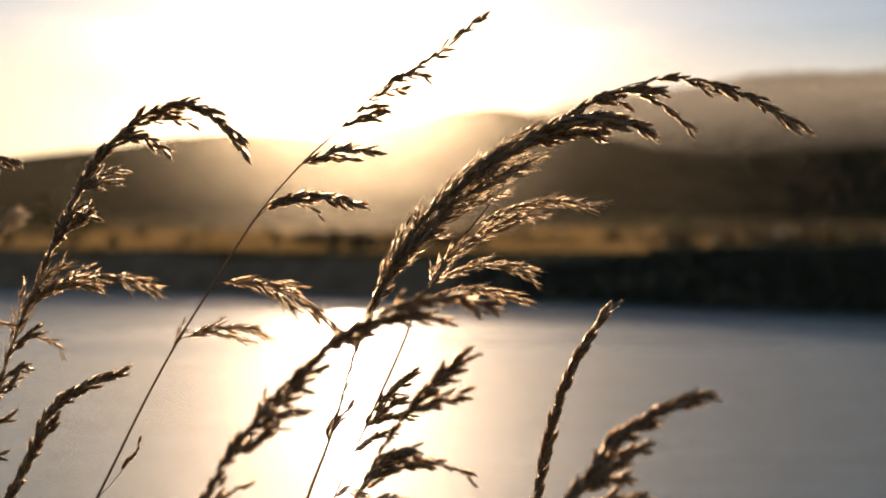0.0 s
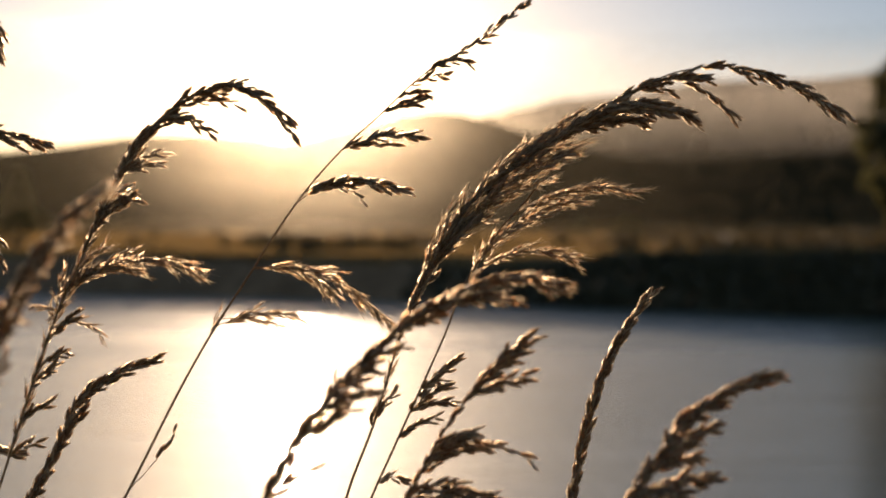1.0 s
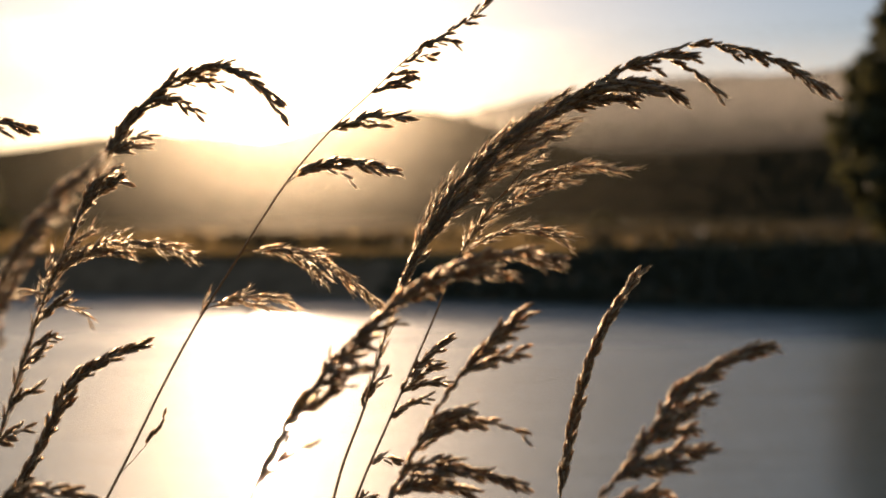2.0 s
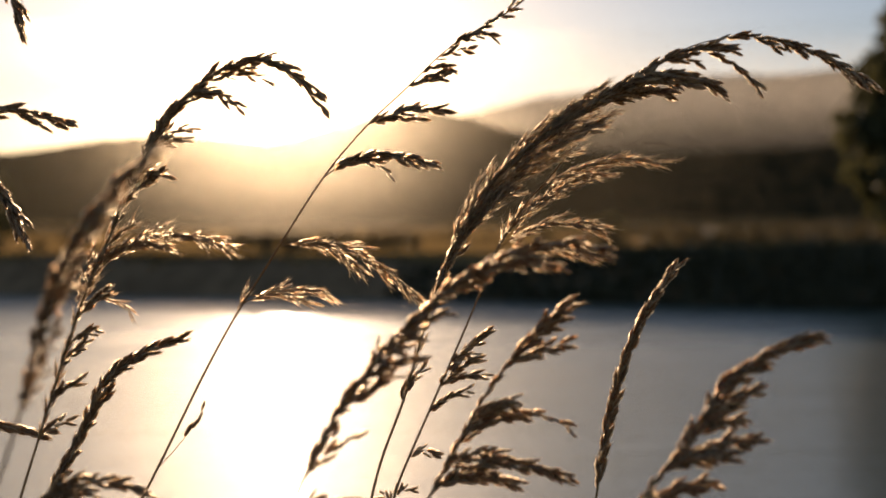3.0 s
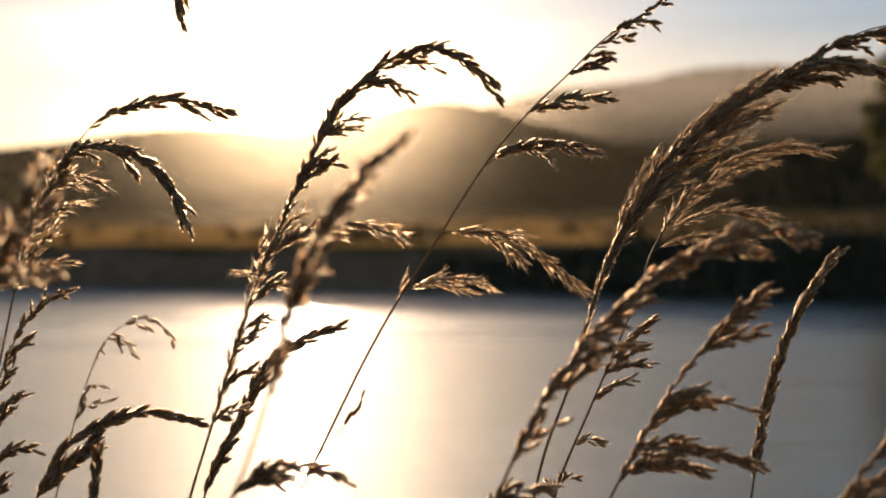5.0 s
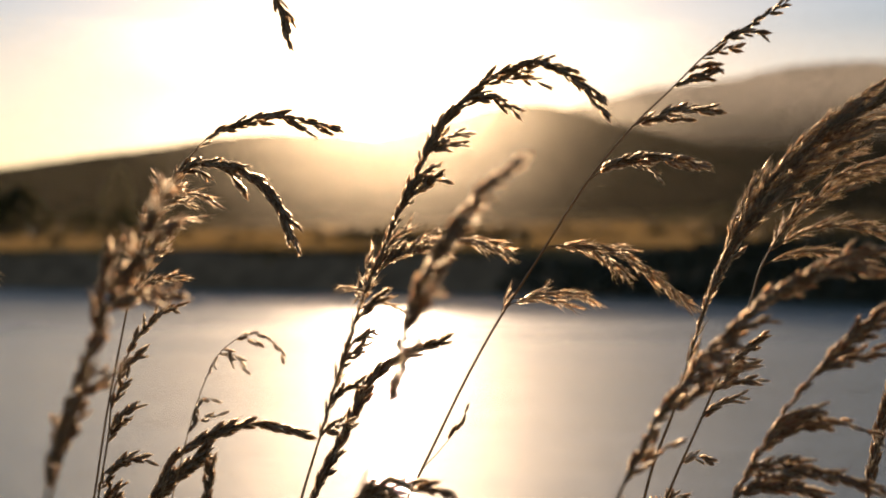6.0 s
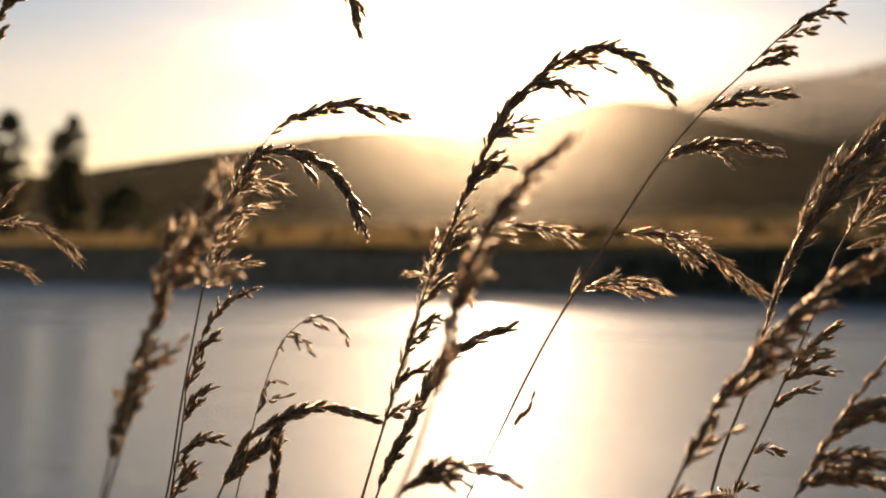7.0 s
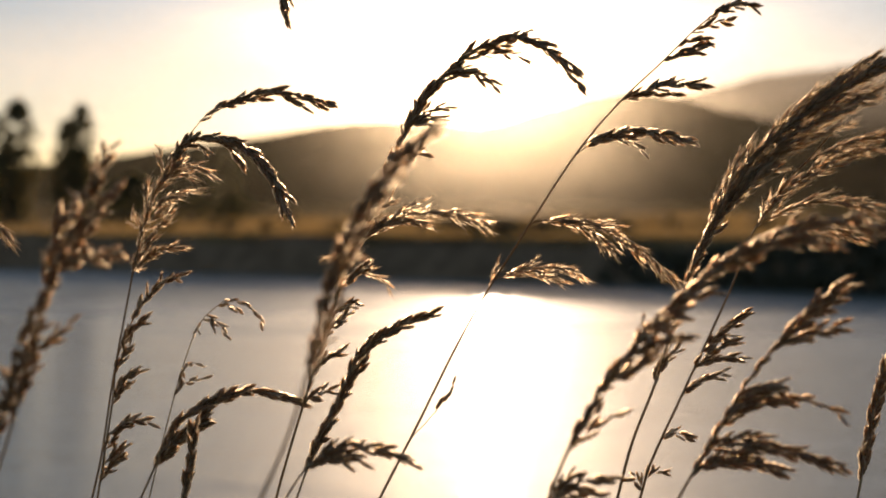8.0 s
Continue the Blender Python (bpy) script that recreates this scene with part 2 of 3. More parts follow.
# ---- trees, bushes and dry grass on the far side ----
def leaf_material(name, stops, glow, share=0.25, scale=3.0):
    m, nt, b = material(name)
    tex, ramp = noise_ramp(nt, scale, stops, detail=4)
    nt.links.new(ramp.outputs[0], b.inputs["Base Color"])
    b.inputs["Roughness"].default_value = 0.6
    tr = nt.nodes.new("ShaderNodeBsdfTranslucent")
    tr.inputs["Color"].default_value = (*glow, 1)
    mix = nt.nodes.new("ShaderNodeMixShader")
    mix.inputs[0].default_value = share
    nt.links.new(b.outputs[0], mix.inputs[1])
    nt.links.new(tr.outputs[0], mix.inputs[2])
    nt.links.new(mix.outputs[0], nt.nodes["Material Output"].inputs["Surface"])
    return m


M_LEAF = leaf_material("tree_leaves", [(0.3, (0.042, 0.045, 0.019)), (0.7, (0.115, 0.112, 0.048))], (0.2, 0.18, 0.065), 0.42)
# poplar leaves coloured paler, standing in for haze in front of them
M_POPLAR_HAZED = leaf_material("hazed_poplar_leaves", [(0.3, (0.10, 0.085, 0.042)), (0.7, (0.21, 0.18, 0.085))], (0.40, 0.32, 0.14), 0.45)
M_DRYLEAF = leaf_material("bank_leaves", [(0.3, (0.05, 0.038, 0.017)), (0.7, (0.14, 0.103, 0.048))], (0.2, 0.14, 0.05), 0.25)
M_BANKLEAF = leaf_material("bank_growth_leaves", [(0.3, (0.045, 0.045, 0.026)), (0.7, (0.13, 0.12, 0.075))], (0.16, 0.15, 0.06), 0.2)
M_BARK = earth_material("bark", 6.0, [(0.3, (0.05, 0.04, 0.03)), (0.7, (0.13, 0.10, 0.075))], bump=0.6, stretch=(1, 1, 0.2))
M_STRAW = leaf_material("dry_field_grass", [(0.36, (0.09, 0.066, 0.028)), (0.5, (0.25, 0.175, 0.073)), (0.64, (0.46, 0.335, 0.15))], (0.62, 0.385, 0.13), 0.38, 0.11)


def place(az, dist):
    return dist * math.sin(radians(az)), dist * math.cos(radians(az))


def leaves(clumps, per, size, r):
    """Small leaf blades scattered in clumps of (centre, radius)."""
    verts, faces = [], []
    for c, rad in clumps:
        for _ in range(per):
            d = Vector((r.gauss(0, 1), r.gauss(0, 1), r.gauss(0, 1))).normalized() * rad * r.uniform(0.3, 1.05)
            p = c + Vector((d.x, d.y, d.z * 0.85))
            a = Vector((r.gauss(0, 1), r.gauss(0, 1), r.gauss(0, 1))).normalized()
            b = a.cross(Vector((r.gauss(0, 1), r.gauss(0, 1), r.gauss(0, 1)))).normalized()
            k = size * r.uniform(0.6, 1.4)
            n = len(verts)
            verts += [p - a * k, p + b * k * 0.5, p + a * k, p - b * k * 0.5]
            faces.append((n, n + 1, n + 2, n + 3))
    return verts, faces


def tree(name, label, az, dist, height, width, shape, seed, per=34, leaf=0.26, foot=0.03, clumps=330, fork=0.0, clump=1.0, leafage=M_LEAF):
    """shape: crown half-width share by share of the height."""
    r = random.Random(seed)
    x, y = place(az, dist)
    base = Vector((x, y, ground_z(x, y - shore(x)) - 0.1))
    thing = tagged(new(name), label, "bush" if "bush" in name else "tree")
    thing.location = base
    hs, ws = [h for h, w in shape], [w for h, w in shape]
    line = [Vector((0.02 * height * math.sin(3 * q / 8 + seed), 0, height * 0.92 * q / 8)) for q in range(9)]
    v, f = tube(line, [0.022 * height * (1 - 0.9 * q / 8) + 0.02 for q in range(9)], 8)
    part("trunk", v, f, M_BARK, thing)
    blobs = []
    for i in range(9):
        u = 0.18 + 0.72 * i / 9
        a = r.uniform(0, 6.28)
        p = line[0].lerp(line[-1], u * 0.9)
        reach = width * 0.5 * np.interp(u, hs, ws) * 0.75
        e = p + Vector((math.cos(a) * reach, math.sin(a) * reach, height * 0.12))
        v, f = tube([p, p.lerp(e, 0.5) + Vector((0, 0, -0.02 * height)), e], [0.007 * height, 0.004 * height, 0.001 * height], 5)
        part("limb", v, f, M_BARK, thing)
    for _ in range(clumps):
        u = r.uniform(foot, 1.0)
        w = width * 0.5 * np.interp(u, hs, ws)
        a, q = r.uniform(0, 6.28), math.sqrt(r.uniform(0.1, 1.0))
        w *= 1 + 0.22 * math.sin(3 * a + 9 * u + seed) + r.uniform(-0.1, 0.12)
        split = fork * width * ramp01(0.4, 0.7, u) * (1 if r.random() < 0.55 else -1)
        top = u * height * (0.88 if split < 0 else 1.0)
        blobs.append((Vector((math.cos(a) * w * q + split, math.sin(a) * w * q, top)), height * clump * r.uniform(0.025, 0.05)))
    v, f = leaves(blobs, per, leaf, r)
    part("crown", v, f, leafage, thing, smooth=False)
    return thing


BROAD = [(0.0, 0.25), (0.08, 0.6), (0.25, 0.92), (0.45, 1.0), (0.65, 0.9), (0.85, 0.6), (1.0, 0.15)]
POPLAR = [(0.0, 0.5), (0.12, 0.85), (0.3, 1.0), (0.48, 0.9), (0.62, 0.6), (0.8, 0.5), (0.93, 0.34), (1.0, 0.12)]
ROUND = [(0.0, 0.8), (0.3, 1.0), (0.6, 0.85), (0.85, 0.5), (1.0, 0.2)]
tree("broadleaf_tree", "large dark green tree at the river edge", 25.2, 46, 11.0, 5.8, BROAD, 2, per=46, leaf=0.2, clumps=800)
tree("poplar_tree", "slim dark poplar with an open forked top", -29.65, 121, 12.9, 4.5, POPLAR, 5, fork=0.17, clumps=460, clump=0.55, leafage=M_POPLAR_HAZED)
tree("poplar_tree", "dark poplar with a split uneven crown", -32.8, 121, 13.3, 6.0, POPLAR, 8, fork=0.22, clumps=520, clump=0.55, leafage=M_POPLAR_HAZED)
tree("hazy_tree", "distant tree at the foot of the hill", -22.0, 260, 14.0, 7.0, ROUND, 12)
for az, dist, h2, w2, sd in ((-26.8, 117, 5.4, 6.2, 21), (-23.8, 122, 3.2, 5.4, 22), (-21.6, 122, 3.6, 6.0, 23), (-35.8, 120, 3.4, 6.6, 24), (9.5, 170, 3.2, 7.0, 25), (7.0, 190, 2.8, 6.0, 26)):
    tree("bush", "low rounded dark bush in the dry field", az, dist, h2, w2, ROUND, sd, clumps=max(60, int(9 * w2 * h2) - 110), foot=0.0)


def shrub_line():
    """Low scrub where the field meets the hill."""
    r = random.Random(31)
    blobs = []
    for _ in range(2600):
        az = r.uniform(-45, 45)
        x, y = place(az, r.uniform(190, 300))
        blobs.append((Vector((x, y, ground_z(x, y - shore(x)) + r.uniform(0.1, 2.4))), r.uniform(0.6, 2.0)))
    # dark scrub added over the field, denser towards the right
    for _ in range(3000):
        az, dist = r.uniform(3, 34), 52 + 150 * r.random() ** 1.4
        x, y = place(az, dist)
        if r.random() < ramp01(4, 20, az):
            blobs.append((Vector((x, y, ground_z(x, y - shore(x)) + r.uniform(0.0, 0.3 + dist * 0.005))), r.uniform(0.25, 0.45 + dist * 0.005)))
    # tussocks and low brush scattered over the dry field
    for _ in range(5000):
        az = r.uniform(-45, 45)
        dist = r.uniform(52, 190)
        x, y = place(az, dist)
        v = y - shore(x)
        if v > 2 and fnoise(x, y, 14.0, 6.0) > 0.12:
            blobs.append((Vector((x, y, ground_z(x, v) + r.uniform(0.0, 0.35 + dist * 0.004))), r.uniform(0.2, 0.3 + dist * 0.004)))
    v, f = leaves(blobs, 14, 0.3, r)
    tagged(link_mesh("scrub", v, f, M_DRYLEAF, False), "dark low scrub along the foot of the hills", "scrub", kind="stuff")


shrub_line()


def field_grass():
    r = random.Random(32)
    verts, faces = [], []
    for q in range(150000):
        far = q % 5 > 1
        v = 1.7 + (24 + 110 * r.random() ** 1.3 if far else 28 * r.random() ** 1.8)
        big = 1 + max(0.0, v - 20) / 45
        x = r.uniform(-62 - 0.5 * v, 42 + 0.45 * v)
        v += 0.9 * fnoise(x, 0, 2.5, 9.0)
        y = v + shore(x)
        # blades get sparser towards the left and right ends of the field
        az = math.degrees(math.atan2(x, y))
        if r.random() < max(0.7 * ramp01(5, 24, az), 0.65 * ramp01(16, 28, -az)):
            continue
        z = ground_z(x, v) - 0.02
        h3 = r.uniform(0.25, 0.7) * (0.7 + 0.6 * max(0, fnoise(x, y, 5.0 * big, 3.0) + 0.5)) * (0.75 + 0.25 * big) * (0.3 + 0.7 * ramp01(3, 14, v))
        a = r.uniform(0, 3.14)
        w, lx, ly = r.uniform(0.03, 0.07) * big, r.uniform(-0.15, 0.25), r.uniform(-0.15, 0.15)
        n = len(verts)
        verts += [(x - w * math.cos(a), y - w * math.sin(a), z), (x + w * math.cos(a), y + w * math.sin(a), z), (x + lx, y + ly, z + h3)]
        faces.append((n, n + 1, n + 2))
    tagged(link_mesh("dry_grass", verts, faces, M_STRAW, False), "golden dry grass along the far river bank", "grass", kind="stuff")


field_grass()


def bank_scrub():
    """Dark growth on the bank below the large tree."""
    r = random.Random(33)
    blobs = []
    for _ in range(6000):
        x = -2 + 39 * r.random() ** 0.62
        v = r.uniform(-1.0, 1.5)
        blobs.append((Vector((x, v + shore(x), ground_z(x, v) - r.uniform(0.0, 0.15))), r.uniform(0.15, 0.3)))
    # taller growth along the top of the bank
    for _ in range(1800):
        x = 6 + 34 * r.random() ** 0.75
        v = r.uniform(1.0, 3.2)
        blobs.append((Vector((x, v + shore(x), ground_z(x, v) + r.uniform(0.0, 0.3) * ramp01(6, 16, x))), r.uniform(0.12, 0.28)))
    v, f = leaves(blobs, 22, 0.2, r)
    tagged(link_mesh("bank_scrub", v, f, M_BANKLEAF, False), "dark green growth on the river bank", "scrub", kind="stuff")


bank_scrub()


# ---- grass ----
def straw_material(name, stops, glow, rough=0.55, through_light=0.35, forward=0.8, uneven=0.5):
    """Dry plant tissue: brown, a little glossy, letting light through, mostly forwards."""
    m, nt, b = material(name)
    tex, ramp = noise_ramp(nt, 420.0, stops, detail=3)
    info = nt.nodes.new("ShaderNodeObjectInfo")
    hsv = nt.nodes.new("ShaderNodeHueSaturation")
    mr = nt.nodes.new("ShaderNodeMapRange")
    mr.inputs["To Min"].default_value = 0.65
    mr.inputs["To Max"].default_value = 1.4
    nt.links.new(info.outputs["Random"], mr.inputs["Value"])
    nt.links.new(mr.outputs[0], hsv.inputs["Value"])
    nt.links.new(ramp.outputs[0], hsv.inputs["Color"])
    nt.links.new(hsv.outputs[0], b.inputs["Base Color"])
    b.inputs["Roughness"].default_value = rough
    tr = nt.nodes.new("ShaderNodeBsdfTranslucent")
    tr.inputs["Color"].default_value = (*glow, 1)
    fw = nt.nodes.new("ShaderNodeBsdfRefraction")
    fw.inputs["Color"].default_value = (*glow, 1)
    fw.inputs["Roughness"].default_value = forward
    fw.inputs["IOR"].default_value = 1.45
    thin = nt.nodes.new("ShaderNodeMixShader")
    thin.inputs[0].default_value = 0.65
    nt.links.new(tr.outputs[0], thin.inputs[1])
    nt.links.new(fw.outputs[0], thin.inputs[2])
    mix = nt.nodes.new("ShaderNodeMixShader")
    isl = nt.nodes.new("ShaderNodeNewGeometry")
    share = nt.nodes.new("ShaderNodeMapRange")
    share.inputs["To Min"].default_value = through_light * (1 - uneven)
    share.inputs["To Max"].default_value = min(0.95, through_light * (1 + uneven))
    nt.links.new(isl.outputs["Random Per Island"], share.inputs["Value"])
    nt.links.new(share.outputs[0], mix.inputs[0])
    nt.links.new(b.outputs[0], mix.inputs[1])
    nt.links.new(thin.outputs[0], mix.inputs[2])
    nt.links.new(mix.outputs[0], nt.nodes["Material Output"].inputs["Surface"])
    return m


M_HUSK = straw_material("seed_husk", [(0.3, (0.12, 0.062, 0.029)), (0.55, (0.26, 0.145, 0.07)), (0.8, (0.42, 0.265, 0.14))], (0.8, 0.46, 0.22), rough=0.55, through_light=0.26)
M_OPEN = straw_material("opened_husk", [(0.3, (0.18, 0.085, 0.044)), (0.55, (0.33, 0.178, 0.094)), (0.8, (0.50, 0.325, 0.185))], (0.92, 0.55, 0.29), rough=0.45, through_light=0.36)
M_CULM = straw_material("dry_culm", [(0.3, (0.13, 0.085, 0.036)), (0.7, (0.32, 0.22, 0.10))], (0.5, 0.33, 0.15), rough=0.4, through_light=0.2)
M_CHAFF = straw_material("papery_chaff", [(0.3, (0.36, 0.25, 0.14)), (0.7, (0.66, 0.54, 0.37))], (1.0, 0.86, 0.64), rough=0.42, through_light=0.62, forward=0.72)


def scale_leaf(verts, faces, slots, base, along, side, length, width, curl, awn, rim, inner):
    """One boat-shaped husk scale with thin papery margins, and an awn at its tip."""
    up = along.cross(side).normalized()
    rows = ((0.0, 0.3), (0.22, 0.86), (0.48, 1.0), (0.76, 0.52), (1.0, 0.04))
    cols = ((-1.0, -0.85), (-(1 - rim), -0.35), (0.0, 0.3), (1 - rim, -0.35), (1.0, -0.85))
    start = len(verts)
    for u, w in rows:
        c = base + along * (u * length) + up * (curl * length * u * u)
        k = width * w * 0.5
        verts += [c + side * (k * q) + up * (k * d) for q, d in cols]
    for r in range(len(rows) - 1):
        for q in range(4):
            a = start + r * 5 + q
            faces.append((a, a + 1, a + 6, a + 5))
            slots.append(1 if q in (0, 3) else inner)
    if awn > 0:
        tip = base + along * length + up * (curl * length)
        a = len(verts)
        e = tip + along * awn + up * awn * 0.25
        r = 0.00017
        verts += [tip - side * r, tip + side * r, tip + up * r * 1.6, e]
        faces += [(a, a + 1, a + 3), (a + 1, a + 2, a + 3), (a + 2, a, a + 3)]
        slots += [1, 1, 1]


def spikelet_mesh(seed, opened, husk):
    """A spikelet about 11 mm long along +Z: overlapping scales in two rows, shut and plump or opened and feathery."""
    r = random.Random(seed)
    verts, faces, slots = [], [], []
    z = Vector((0, 0, 1))
    for i in range(6):
        s = 1 if i % 2 else -1
        tilt = (r.uniform(0.04, 0.2) + 0.02 * i) if opened else (r.uniform(0.03, 0.09) + 0.012 * i)
        along = (z + Vector((s * tilt, r.uniform(-0.12, 0.12), 0))).normalized()
        side = along.cross(Vector((-s, 0, 0.1))).normalized()
        side = (Matrix.Rotation(r.uniform(-0.35, 0.35), 3, along) @ side).normalized()
        if opened:
            scale_leaf(verts, faces, slots, Vector((s * 0.0003, 0, 0.0009 * i)), along, side, r.uniform(0.0065, 0.0105), r.uniform(0.0008, 0.0013),
                       r.uniform(-0.1, 0.05), r.uniform(0.0005, 0.005), r.uniform(0.3, 0.5), 0)
        else:
            scale_leaf(verts, faces, slots, Vector((s * 0.0004, 0, 0.00095 * i)), along, side, r.uniform(0.0060, 0.0076), r.uniform(0.0029, 0.0037),
                       r.uniform(-0.13, -0.03), r.uniform(0.0004, 0.0022), r.uniform(0.14, 0.26), 0)
    for i in range(5 if opened else 1):
        # thin pale bracts and hairs that stand off a little
        a = r.uniform(0, 6.28)
        off = Vector((math.cos(a), math.sin(a), 0))
        along = (z + off * r.uniform(0.08, 0.3)).normalized()
        scale_leaf(verts, faces, slots, off * 0.0006 + z * r.uniform(0.0, 0.003), along, along.cross(off).normalized(), r.uniform(0.003, 0.006), r.uniform(0.0006, 0.0012),
                   r.uniform(-0.1, 0.1), r.uniform(0.004, 0.013) if opened else r.uniform(0.001, 0.004), 0.5, 1)
    me = bpy.data.meshes.new("spikelet")
    me.from_pydata(verts, [], faces)
    me.materials.append(husk)
    me.materials.append(M_CHAFF)
    me.polygons.foreach_set("material_index", slots)
    me.polygons.foreach_set("use_smooth", [True] * len(me.polygons))
    me.update()
    return me


SHUT = [spikelet_mesh(40 + i, False, M_HUSK) for i in range(7)]
PALE = [spikelet_mesh(50 + i, False, M_OPEN) for i in range(7)]
OPENED = [spikelet_mesh(60 + i, True, M_OPEN) for i in range(7)]


def smooth_line(points, steps):
    """Catmull-Rom through points."""
    p = [points[0] * 2 - points[1]] + points + [points[-1] * 2 - points[-2]]
    out = []
    for i in range(1, len(p) - 2):
        for k in range(steps):
            t = k / steps
            out.append(0.5 * (2 * p[i] + (p[i + 1] - p[i - 1]) * t + (2 * p[i - 1] - 5 * p[i] + 4 * p[i + 1] - p[i + 2]) * t * t
                              + (3 * p[i] - p[i - 1] - 3 * p[i + 1] + p[i + 2]) * t ** 3))
    out.append(points[-1])
    return out


def set_spikelets(line, parent, r, spacing, size, rows, u0, spread, kinds=SHUT):
    """Spikelets along a line, alternating round it and pointing ahead."""
    seg = [(line[i + 1] - line[i]).length for i in range(len(line) - 1)]
    total = sum(seg)
    s, turn_a = u0 * total, r.uniform(0, 6.28)
    while s < total:
        i, q = 0, s
        while i < len(seg) - 1 and q > seg[i]:
            q -= seg[i]
            i += 1
        p = line[i].lerp(line[i + 1], min(1.0, q / seg[i]))
        t = (line[i + 1] - line[i]).normalized()
        for k in range(rows):
            turn_a += 2.4
            a = t.cross(Vector((0, 1, 0.05))).normalized()
            o = Matrix.Rotation(turn_a + r.uniform(-0.5, 0.5), 3, t) @ a
            way = (t + o * r.uniform(0.4, 1.0) * spread + Vector((0, 0, -0.06))).normalized()
            m = way.to_track_quat("Z", "Y").to_matrix().to_4x4()
            ob = new("spikelet", kinds[r.randrange(len(kinds))])
            ob.parent = parent
            k2 = size * r.uniform(0.8, 1.2)
            ob.matrix_basis = Matrix.Translation(p + o * 0.0008 * rows) @ m @ Matrix.Rotation(r.uniform(0, 6.28), 4, "Z") @ Matrix.Diagonal((k2, k2, k2 * r.uniform(0.9, 1.2), 1))
        s += spacing * r.uniform(0.75, 1.25) * (1.2 if kinds is OPENED else 1.0)


STYLE = {"dense": (0.0040, 1.05, 0.25), "loose": (0.0045, 1.05, 0.27), "spike": (0.0034, 1.28, 0.28), "fine": (0.0062, 0.9, 0.3)}


def grass_plant(name, label, y, style, culm, branches, seed, opened=(0.0, 0.0), ripe=SHUT):
    """culm: (x, z) from low to high; branches: share of the culm, dx, dz, bow, thickness; opened: the stretch of the culm whose spikelets have opened; ripe: the spikelets of the rest."""
    r = random.Random(seed)
    gx = culm[0][0] - 0.12 * (culm[1][0] - culm[0][0]) / max(0.02, culm[1][1] - culm[0][1])
    foot = Vector((gx, y + r.uniform(-0.03, 0.03), 1.58 + 0.05 * fnoise(gx, y - 45.5, 1.5)))
    thing = tagged(new(name), label, "grass", "grass plants on the bank")
    thing.location = foot
    line = [Vector((0, 0, 0)), Vector(((culm[0][0] - gx) * 0.35, 0, (culm[0][1] - foot.z) * 0.5))]
    sway = r.uniform(-0.012, 0.012)
    for i, (x, z) in enumerate(culm):
        line.append(Vector((x, y + sway * math.sin(i), z)) - foot)
    culm_line = smooth_line(line[2:], 5)
    top, rise = line[2], (culm_line[1] - culm_line[0]).normalized()
    bend = top - rise * min(0.5, 0.5 * top.length)
    full = [bend * 2 * u * (1 - u) + top * u * u for u in [q / 12 for q in range(12)]] + culm_line
    n = len(full)
    thick = 0.6 if style == "fine" else 1.0
    radii = [thick * (0.00125 - 0.0008 * (i / (n - 1)) ** 1.1) for i in range(n)]
    v, f = tube(full, radii)
    part("culm", v, f, M_CULM, thing, "thin dry straw stalk")
    spacing, size, spread = STYLE[style]
    k = y / 0.85
    spacing, size = spacing * k ** 0.8, size * k ** 0.55
    if y < 0.7:
        # coarser, looser heads
        spacing, spread = spacing * 1.25, spread * 1.45
    if style == "spike":
        stem = part("spike_axis", *tube(culm_line, [0.0006] * len(culm_line)), M_CULM, thing)
        set_spikelets(culm_line, stem, r, spacing, size, 1, 0.12, spread)
    acc = [0.0]
    for i in range(len(culm_line) - 1):
        acc.append(acc[-1] + (culm_line[i + 1] - culm_line[i]).length)
    if style == "dense" and branches:
        # small clusters held close to the culm itself
        lo, hi = min(q[0] for q in branches), max(q[0] for q in branches)
        body = [p for p, a in zip(culm_line, acc) if lo * acc[-1] <= a <= hi * 0.93 * acc[-1]]
        if len(body) > 3:
            axis = part("seed_axis", *tube(body, [0.0006] * len(body)), M_CULM, thing)
            cut = sum(1 for p, a in zip(culm_line, acc) if lo * acc[-1] <= a <= hi * 0.93 * acc[-1] and a < opened[1] * acc[-1])
            for stretch, kinds in ((body[:cut + 1], OPENED), (body[cut:], ripe)):
                if len(stretch) > 2:
                    set_spikelets(stretch, axis, r, spacing * 1.15, size * 0.95, 1, 0.0, 0.2, kinds)
    for s, dx, dz, bow, th in branches:
        want = s * acc[-1]
        i = max(j for j in range(len(acc)) if acc[j] <= want + 1e-9)
        i = min(i, len(culm_line) - 2)
        p0 = culm_line[i].lerp(culm_line[i + 1], (want - acc[i]) / max(1e-6, acc[i + 1] - acc[i]))
        d = Vector((dx, r.uniform(-0.22, 0.22) * math.hypot(dx, dz), dz))
        p2 = p0 + d
        out = Vector((-dz, 0, dx)).normalized() if dx >= 0 else Vector((dz, 0, -dx)).normalized()
        p1 = (p0 + p2) / 2 + out * bow * 2
        pts = [p0 * (1 - u) ** 2 + p1 * 2 * u * (1 - u) + p2 * u * u for u in [q / 12 for q in range(13)]]
        pts = [p + Vector((r.uniform(-1, 1), r.uniform(-1, 1), r.uniform(-1, 1))) * 0.0006 for p in pts]
        v, f = tube(pts, [0.00042 - 0.0002 * q / 12 for q in range(13)], 5)
        br = part("seed_branch", v, f, M_CULM, thing)
        kinds = OPENED if opened[0] < s < opened[1] else ripe
        fine = max(0.86, min(1.0, d.length / (0.05 * k)))
        short = d.length < 0.045 * k
